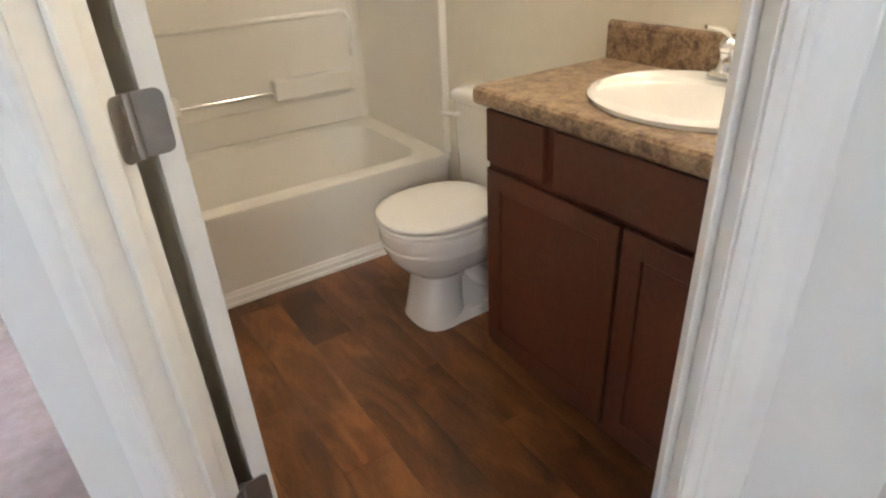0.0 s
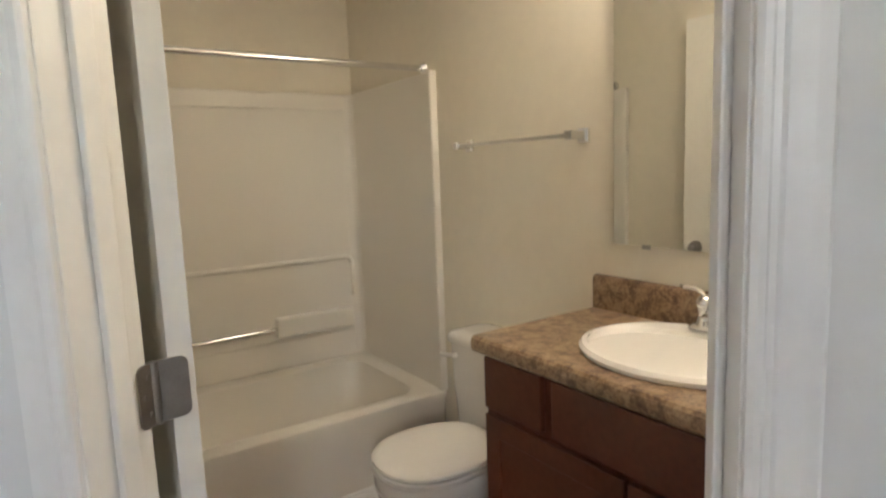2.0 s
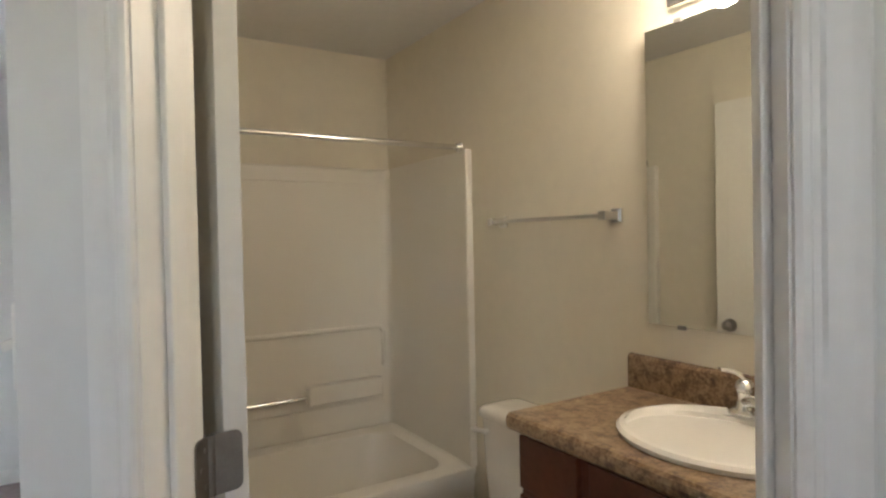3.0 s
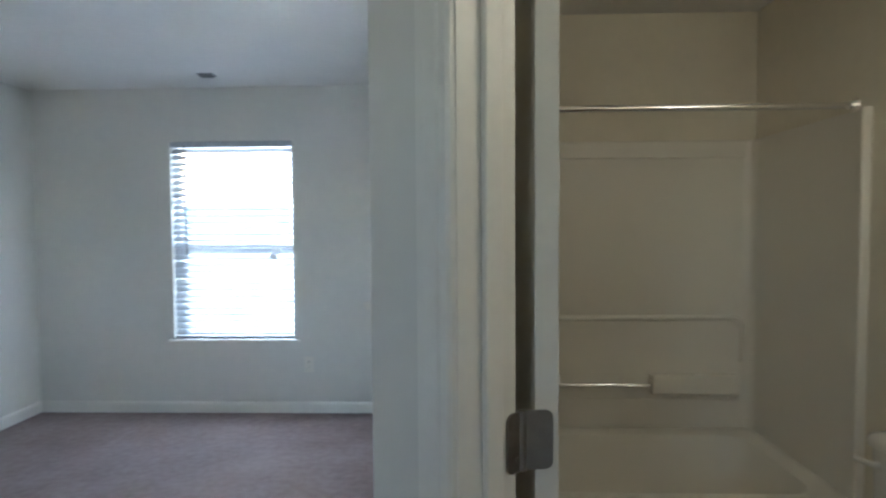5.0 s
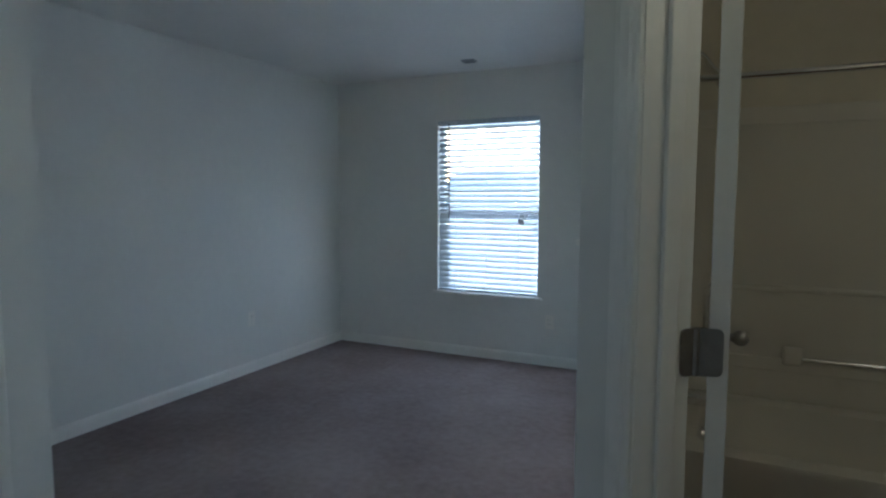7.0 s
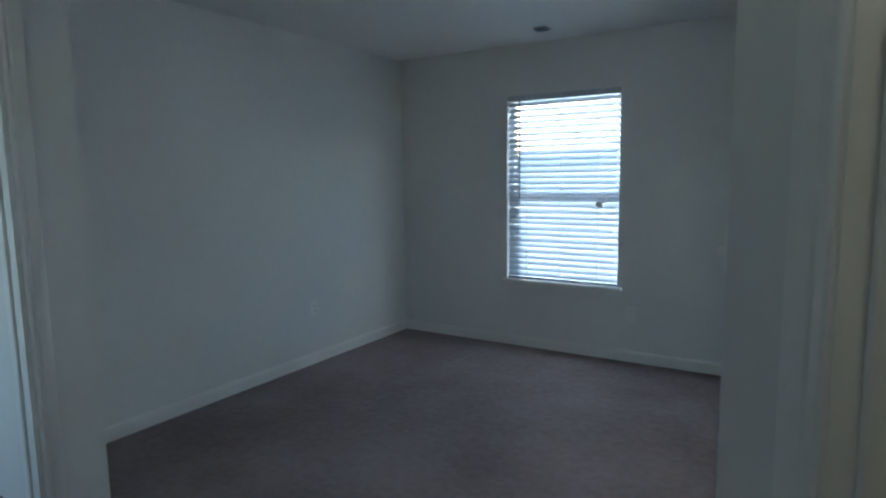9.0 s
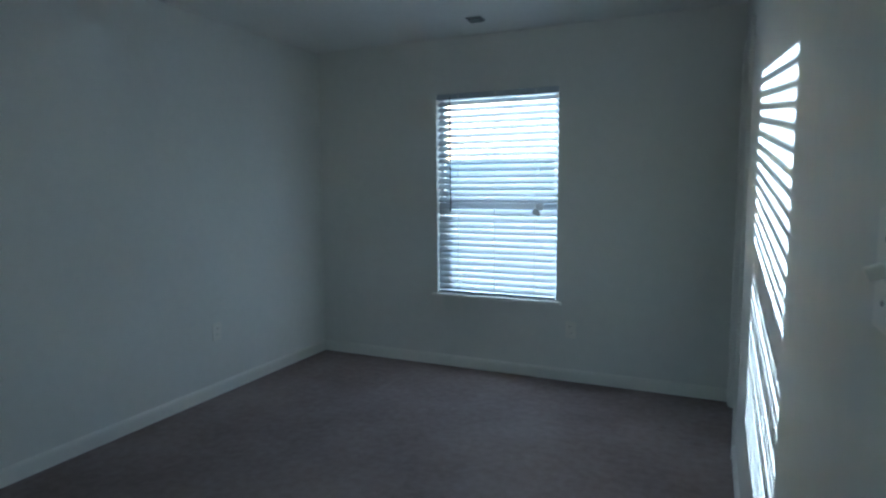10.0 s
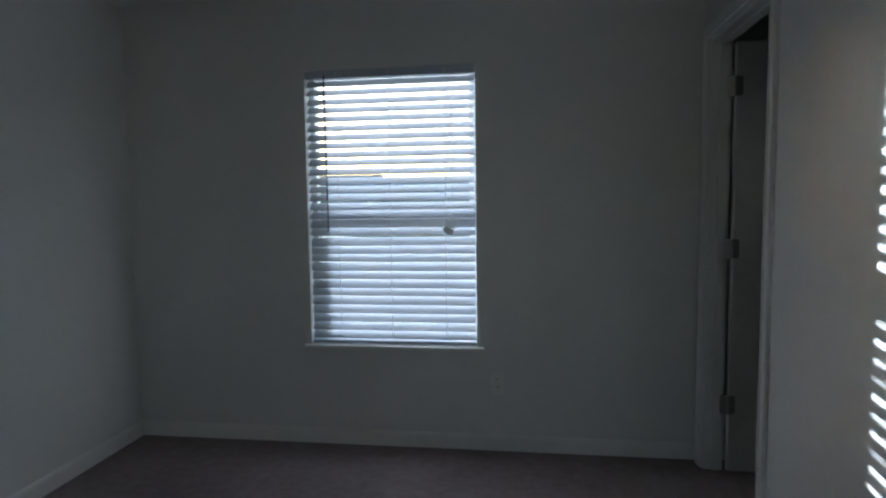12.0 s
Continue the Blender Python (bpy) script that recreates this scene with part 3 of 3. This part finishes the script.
part("corner_cove", profile_bar([(0, 0), (0.045, 0), (0.020, 0.008), (0.008, 0.020), (0, 0.045)], (BX1 - 0.026, BP, TZ), (BX1 - 0.026, BP, SZ - 0.01), (-1, 0, 0), (0, -1, 0)), FIBER, sr, "", True)
# raised panel line with rounded corner, soap shelf and chrome bar
ln = bmesh.new()
tube([(BX0 + 0.10, BP - 0.001, 0.62), (BX0 + 0.10, BP - 0.001, 0.88), (BX0 + 0.115, BP - 0.001, 0.922), (BX0 + 0.14, BP - 0.001, 0.932), (1.445, BP - 0.001, 0.932), (1.468, BP - 0.001, 0.925), (1.482, BP - 0.001, 0.90), (1.482, BP - 0.001, 0.72)], 0.014, ln, 10)
part("moulded_rib", ln, FIBER, sr, "", True)
part("soap_shelf", box(1.04, 1.455, BP - 0.055, BP + 0.002, 0.565, 0.665, None, 0.014, seg=3), FIBER, sr, "", True)
part("shelf_band", box(BX0 + 0.06, 1.455, BP - 0.012, BP + 0.002, 0.535, 0.600, None, 0.006), FIBER, sr)
part("bar_mount", box(0.525, 0.605, BP - 0.050, BP + 0.002, 0.575, 0.660, None, 0.014, seg=3), FIBER, sr, "", True)
part("grab_bar", rod((0.59, BP - 0.036, 0.612), (1.06, BP - 0.036, 0.612), 0.0095), CHROME, sr, "chrome bar", True)

TM = (TY + BY1) / 2
sh = thing("shower_head", (BX0 + 0.004, TM, 1.975), "chrome shower head on a bent arm above the surround", "shower head")
part("flange", rod((BX0 + 0.004, TM, 1.985), (BX0 + 0.012, TM, 1.985), 0.028, None, 20, 0.020), CHROME, sh, "", True)
part("arm", tube([(BX0 + 0.006, TM, 1.985), (BX0 + 0.035, TM, 1.980), (BX0 + 0.065, TM, 1.954), (BX0 + 0.108, TM, 1.893)], 0.0105, None, 12), CHROME, sh, "", True)
part("head", tube([(BX0 + 0.106, TM, 1.897), (BX0 + 0.117, TM, 1.881), (BX0 + 0.137, TM, 1.856), (BX0 + 0.149, TM, 1.841)], [0.013, 0.017, 0.030, 0.033], None, 20), CHROME, sh, "", True)
ts = thing("tub_spout", (BX0 + 0.030, TM, 0.47), "chrome tub spout on the surround's end wall", "tub spout")
part("spout", loft([[(BX0 + x, TM + a * w, 0.468 + dz + b * h) for a, b in ((-1, -0.6), (-0.6, -1), (0.6, -1), (1, -0.6), (1, 0.5), (0.6, 1), (-0.6, 1), (-1, 0.5))] for x, dz, w, h in ((0.029, 0.0, 0.030, 0.027), (0.075, 0.0, 0.026, 0.024), (0.130, -0.004, 0.023, 0.022), (0.150, -0.010, 0.019, 0.017))]), CHROME, ts, "", True)
ov = thing("overflow_plate", (BX0 + 0.12, TM, 0.31), "round chrome overflow plate inside the tub's end", "overflow plate")
part("plate", rod((BX0 + 0.105, TM, 0.31), (BX0 + 0.128, TM, 0.312), 0.036, None, 24, 0.030), CHROME, ov, "", True)
part("trip_lever", tube([(BX0 + 0.126, TM, 0.312), (BX0 + 0.140, TM, 0.320), (BX0 + 0.146, TM, 0.334)], 0.005, None, 8), CHROME, ov, "", True)

rd = thing("curtain_rod", (cx, 1.277, 1.808), "bare chrome shower curtain rod between the walls", "curtain rod")
part("rod", rod((BX0 + 0.01, 1.277, 1.806), (BX1 - 0.006, 1.277, 1.806), 0.0125, None, 20), CHROME, rd, "", True)
for a, b in ((BX0 + 0.004, BX0 + 0.022), (BX1 - 0.001, BX1 - 0.020)):
    part("flange", rod((a, 1.277, 1.806), (b, 1.277, 1.806), 0.026, None, 20, 0.018), CHROME, rd, "", True)

tb = thing("towel_bar", (BX1, 0.666, 1.46), "empty chrome towel bar on the bathroom wall", "towel bar")
for y in (0.37, 0.962):
    part("post", loft([[(BX1 - x, y + a * s, 1.46 + b * s) for a, b in ((-1, -1), (1, -1), (1, 1), (-1, 1))] for x, s in ((0.0005, 0.022), (0.008, 0.022), (0.014, 0.014), (0.050, 0.012), (0.058, 0.014), (0.074, 0.014), (0.077, 0.011))]), CHROME, tb)
part("bar", box(BX1 - 0.071, BX1 - 0.057, 0.375, 0.957, 1.453, 1.467, None, 0.003), CHROME, tb)

# ---- bathroom: toilet ----
TC = 0.668
TX = -0.038
to = thing("toilet", (1.24, TC, 0), "white two-piece toilet with its lid closed", "toilet")


def bowl_ring(z, xf, xb, w, power=2.3):
    return oval((xf + xb) / 2 + TX, TC, z, (xb - xf) / 2, w, 44, power)


part("bowl", loft([bowl_ring(0.0, 1.042, 1.235, 0.118, 2.8), bowl_ring(0.012, 1.042, 1.235, 0.118, 2.8), bowl_ring(0.03, 1.048, 1.235, 0.112, 2.8), bowl_ring(0.10, 1.057, 1.235, 0.100, 2.7), bowl_ring(0.17, 1.066, 1.245, 0.093, 2.5), bowl_ring(0.205, 1.068, 1.265, 0.096, 2.4), bowl_ring(0.226, 1.048, 1.32, 0.118, 2.3),
                   bowl_ring(0.246, 1.014, 1.40, 0.146), bowl_ring(0.285, 0.986, 1.42, 0.166), bowl_ring(0.318, 0.973, 1.44, 0.177), bowl_ring(0.334, 0.968, 1.44, 0.182), bowl_ring(0.342, 0.972, 1.44, 0.180), bowl_ring(0.356, 0.966, 1.44, 0.184), bowl_ring(0.390, 0.966, 1.44, 0.185), bowl_ring(0.400, 0.975, 1.43, 0.178)]), CHINA, to, "", True)
part("foot_flange", loft([rrect(1.295, TC, z, a, b, 0.05) for z, a, b in ((0.0, 0.215, 0.115), (0.03, 0.213, 0.113), (0.045, 0.20, 0.10))]), CHINA, to, "", True)
part("trapway", loft([rrect(1.31, TC, z, a, b, 0.05) for z, a, b in ((0.03, 0.19, 0.088), (0.10, 0.185, 0.078), (0.18, 0.175, 0.080), (0.25, 0.165, 0.095), (0.31, 0.14, 0.115))]), CHINA, to, "", True)
for s in (-1, 1):
    part("trap_bulge", tube([(1.20, TC + s * 0.060, 0.215), (1.245, TC + s * 0.070, 0.165), (1.285, TC + s * 0.074, 0.130), (1.330, TC + s * 0.074, 0.150), (1.365, TC + s * 0.070, 0.205), (1.40, TC + s * 0.064, 0.265)], [0.030, 0.038, 0.042, 0.043, 0.042, 0.036], None, 16), CHINA, to, "", True)
part("bowl_shelf", box(1.32, 1.535, TC - 0.10, TC + 0.10, 0.20, 0.395, None, 0.025, seg=3), CHINA, to, "", True)
part("seat", loft([bowl_ring(0.402, 0.965, 1.40, 0.186), bowl_ring(0.406, 0.962, 1.40, 0.188), bowl_ring(0.416, 0.962, 1.40, 0.188), bowl_ring(0.420, 0.966, 1.40, 0.184)]), SEAT, to, "", True)
part("lid", loft([bowl_ring(0.4245, 0.972, 1.40, 0.179), bowl_ring(0.428, 0.964, 1.40, 0.186), bowl_ring(0.436, 0.963, 1.40, 0.187), bowl_ring(0.442, 0.968, 1.398, 0.183), bowl_ring(0.446, 0.990, 1.38, 0.165), bowl_ring(0.4475, 1.05, 1.33, 0.11)]), SEAT, to, "", True)
for s in (-1, 1):
    part("seat_hinge", box(1.347, 1.377, TC + s * 0.07 - 0.02, TC + s * 0.07 + 0.02, 0.400, 0.432, None, 0.006), SEAT, to)
    part("bolt_cap", ball((1.40, TC + s * 0.092, 0.046), 0.012), CHINA, to, "", True)
part("tank", loft([rrect(1.449, TC, z, dx, dy, 0.03) for z, dx, dy in ((0.392, 0.075, 0.185), (0.405, 0.085, 0.195), (0.56, 0.092, 0.208), (0.725, 0.095, 0.215))]), CHINA, to, "", True)
part("tank_lid", loft([rrect(1.446, TC, z, dx, dy, 0.035) for z, dx, dy in ((0.725, 0.098, 0.220), (0.729, 0.104, 0.226), (0.745, 0.105, 0.227), (0.757, 0.101, 0.223), (0.766, 0.090, 0.212), (0.770, 0.068, 0.19))]), CHINA, to, "", True)
part("flush_lever", tube([(1.354, TC + 0.165, 0.68), (1.340, TC + 0.165, 0.68), (1.336, TC + 0.18, 0.68), (1.334, TC + 0.235, 0.673)], [0.010, 0.010, 0.008, 0.009], None, 10), SEAT, to, "white flush lever", True)

# ---- bathroom: vanity ----
VY0, VY1, VX = -0.607, 0.303, 1.086
va = thing("vanity_cabinet", (1.31, (VY0 + VY1) / 2, 0), "dark cherry-stained vanity cabinet with plain doors", "vanity")
part("body", box(VX, BX1 - 0.002, VY0, VY1, 0.105, 0.875, None, 0.002), CABINET, va)
part("toe_kick", box(VX + 0.075, BX1 - 0.002, VY0 + 0.002, VY1 - 0.002, 0.004, 0.106), KICK, va)


def shaker(name, y0, y1, z0, z1, rail, parent):
    """A front with a sunken panel, or a plain slab where rail is 0."""
    f = part(name, box(VX - 0.019, VX - 0.001, y0, y1, z0, z1, None, 0.003) if not rail else bmesh.new(), CABINET, parent)
    if rail:
        bm = bmesh.new()
        ring = []
        for ys, zs in ((1, 1), (-1, 1), (-1, -1), (1, -1)):
            sec = []
            for inset, x in ((0.0015, VX - 0.019), (rail - 0.0015, VX - 0.019), (rail, VX - 0.0175), (rail, VX - 0.001), (0, VX - 0.001), (0, VX - 0.0175)):
                sec.append(bm.verts.new((x, (y0 + inset) if ys > 0 else (y1 - inset), (z0 + inset) if zs > 0 else (z1 - inset))))
            ring.append(sec)
        for k in range(4):
            p, q = ring[k], ring[(k + 1) % 4]
            for h in range(6):
                bm.faces.new((p[h], p[(h + 1) % 6], q[(h + 1) % 6], q[h]))
        bmesh.ops.recalc_face_normals(bm, faces=bm.faces)
        f.data = mesh_of(name, bm, CABINET)
        part("panel", box(VX - 0.011, VX - 0.002, y0 + rail - 0.004, y1 - rail + 0.004, z0 + rail - 0.004, z1 - rail + 0.004, None, 0.002), CABINET, f)
    return f


ym = (VY0 + VY1) / 2
shaker("cabinet_door", ym - 0.019, VY1 - 0.012, 0.140, 0.708, 0.055, va)
shaker("cabinet_door", VY0 + 0.012, ym - 0.031, 0.140, 0.708, 0.055, va)
shaker("drawer_front", VY1 - 0.012 - 0.216, VY1 - 0.012, 0.727, 0.868, 0, va)
shaker("drawer_front", VY0 + 0.012, VY0 + 0.207, 0.727, 0.868, 0, va)
shaker("false_front", VY0 + 0.244, VY1 - 0.266, 0.727, 0.868, 0, va)

CT0, CT1 = 0.879, 0.924
ct = thing("vanity_worktop", (1.30, ym, CT0), "brown mottled laminate worktop with rounded edge and splashback", "worktop")
prof = [(BX1 - 0.001, CT0), (1.054, CT0), (1.048, CT0 + 0.008), (1.046, CT0 + 0.024), (1.049, CT1 - 0.008), (1.057, CT1 - 0.001), (1.070, CT1), (BX1 - 0.001, CT1)]
part("counter", loft([[(x, y, z) for x, z in prof] for y in (VY0 - 0.017, VY1 + 0.017)]), LAMINATE, ct)
prof = [(BX1 - 0.001, CT1), (BX1 - 0.022, CT1), (BX1 - 0.022, CT1 + 0.092), (BX1 - 0.018, CT1 + 0.100), (BX1 - 0.010, CT1 + 0.104), (BX1 - 0.001, CT1 + 0.104)]
part("splashback", loft([[(x, y, z) for x, z in prof] for y in (VY0 - 0.017, VY1 + 0.017)]), LAMINATE, ct)

KX, KY = 1.312, -0.138
sk = thing("sink_basin", (KX, KY, CT1), "white oval drop-in sink with a rounded rim", "sink")
part("basin", loft([oval(KX, KY, z, a, b, 56) for z, a, b in ((CT1 + 0.001, 0.208, 0.243), (CT1 + 0.012, 0.212, 0.247), (CT1 + 0.020, 0.204, 0.239), (CT1 + 0.021, 0.192, 0.227))]
                   + [oval(KX - 0.018, KY, z, a, b, 56) for z, a, b in ((CT1 + 0.012, 0.170, 0.226), (CT1 - 0.01, 0.160, 0.216), (CT1 - 0.07, 0.125, 0.175), (CT1 - 0.12, 0.075, 0.11), (CT1 - 0.13, 0.02, 0.02))]), CHINA, sk, "", True)
part("drain", rod((KX - 0.018, KY, CT1 - 0.131), (KX - 0.018, KY, CT1 - 0.124), 0.021, None, 20), CHROME, sk, "", True)
FX, FY, FZ = KX + 0.168, -0.092, CT1 + 0.020
fa = thing("faucet", (FX, FY, FZ), "chrome single-lever faucet on the sink's back rim", "faucet")
part("base_plate", loft([rrect(FX, FY, z, a, b, 0.020) for z, a, b in ((FZ, 0.026, 0.040), (FZ + 0.008, 0.026, 0.040), (FZ + 0.016, 0.021, 0.030))]), CHROME, fa, "", True)
part("body", loft([oval(FX, FY, FZ + z, q, q, 24) for z, q in ((0.012, 0.026), (0.022, 0.021), (0.034, 0.018), (0.048, 0.018), (0.056, 0.021))]), CHROME, fa, "", True)
part("spout", tube([(FX - 0.004, FY - 0.008, FZ + 0.034), (FX - 0.030, FY - 0.045, FZ + 0.046), (FX - 0.056, FY - 0.082, FZ + 0.042), (FX - 0.074, FY - 0.108, FZ + 0.026)], [0.016, 0.015, 0.013, 0.012]), CHROME, fa, "", True)
part("lever_cap", ball((FX, FY, FZ + 0.068), 0.024, None, (1, 1, 0.9)), CHROME, fa, "", True)
part("lever", loft([[(FX - d * 0.80 + c * w * 0.6, FY + d * 0.60 + c * w * 0.8, FZ + z + e * h) for c, e in ((-1, -1), (1, -1), (1.25, 0), (1, 1), (-1, 1), (-1.25, 0))] for d, z, w, h in ((0.000, 0.082, 0.011, 0.008), (0.012, 0.098, 0.009, 0.007), (0.028, 0.108, 0.008, 0.006), (0.046, 0.112, 0.008, 0.005), (0.060, 0.113, 0.009, 0.004))]), CHROME, fa, "", True)

mi = thing("wall_mirror", (BX1, -0.155, 1.133), "frameless wall mirror held by small clips", "mirror")
MTURN = Matrix.Translation((BX1 - 0.001, -0.54, 0)) @ pose(0, 0, 0, 0, 0, 1.7)
part("mirror_glass", box(-0.005, 0.0, 0.0, 0.772, 1.133, 1.996, None, 0, MTURN), MIRROR, mi)
for y, z in ((0.12, 1.131), (-0.43, 1.131), (0.12, 1.998), (-0.43, 1.998)):
    part("clip", box(-0.009, 0.0, y + 0.54 - 0.012, y + 0.54 + 0.012, z - 0.006, z + 0.006, None, 0.001, MTURN), NICKEL, mi)

li = thing("vanity_light", (BX1, -0.155, 2.09), "lit bar of frosted globes above the mirror", "wall lamp")
part("back_plate", box(BX1 - 0.03, BX1 - 0.001, -0.465, 0.155, 2.04, 2.14, None, 0.006), CHROME, li)
for y in (-0.355, -0.155, 0.045):
    g = part("socket", rod((BX1 - 0.03, y, 2.09), (BX1 - 0.082, y, 2.09), 0.02), CHROME, li, "", True)
    part("globe_bulb", ball((BX1 - 0.130, y, 2.09), 0.056), BULB, g, "glowing frosted globe", True)

# ---- outdoors ----
gr = structure("ground", box(-400, 400, YN + 0.3, 800, -0.75, -0.6), GRASS, "lawn beyond the window", "ground")


def house(x, y, w, d, h, rise, label):
    t = thing("far_house", (x, y, -0.6), label, "house")
    part("wall", box(x - w / 2, x + w / 2, y, y + d, -0.6, h), SIDING, t)
    part("roof", loft([[(x + a, y + b, c) for b, c in ((-0.5, h), (d + 0.5, h), (d / 2, h + rise))] for a in (-w / 2 - 0.4, w / 2 + 0.4)]), ROOF, t)
    return t


house(-21.0, 54.0, 11.0, 9.0, 2.0, 2.0, "low grey house with a dark roof across the lawn")
house(-11.0, 60.0, 13.0, 9.0, 2.0, 2.0, "low grey house with a dark roof across the lawn")

# ---- bathroom floor planks ----
PW, PL = 0.152, 0.92
meshes = {}

i = 0
x = BX0 - 0.05
while x < BX1:
    off = (i * 0.37) % 1.0 * PL
    y = BY0 - off
    while y < TY + 0.02:
        x0, x1 = max(x, BX0), min(x + PW, BX1 - 0.001)
        ya, yb = max(y, BY0 + 0.001), min(y + PL, TY + 0.015)
        lo = 0.05 - (x0 + x1) / 2 * 1.0
        ya = max(ya, lo)
        if x1 - x0 > 0.01 and yb - ya > 0.01:
            key = (round(x1 - x0, 4), round(yb - ya, 4))
            if key not in meshes:
                w, l = key
                bm = bmesh.new()
                g, c = 0.0002, 0.0003
                lo_r = [(g, g, 0), (w - g, g, 0), (w - g, l - g, 0), (g, l - g, 0)]
                mid = [(a, b, 0.0030) for a, b, _ in lo_r]
                top = [(g + c, g + c, 0.0042), (w - g - c, g + c, 0.0042), (w - g - c, l - g - c, 0.0042), (g + c, l - g - c, 0.0042)]
                meshes[key] = mesh_of("plank", loft([lo_r, mid, top]), PLANK)
            ob = new("plank", meshes[key])
            ob.parent = bpy.data.objects["bathroom_subfloor"]
            ob.matrix_basis = pose(x0, ya, 0.0035)
        y += PL
    x += PW
    i += 1
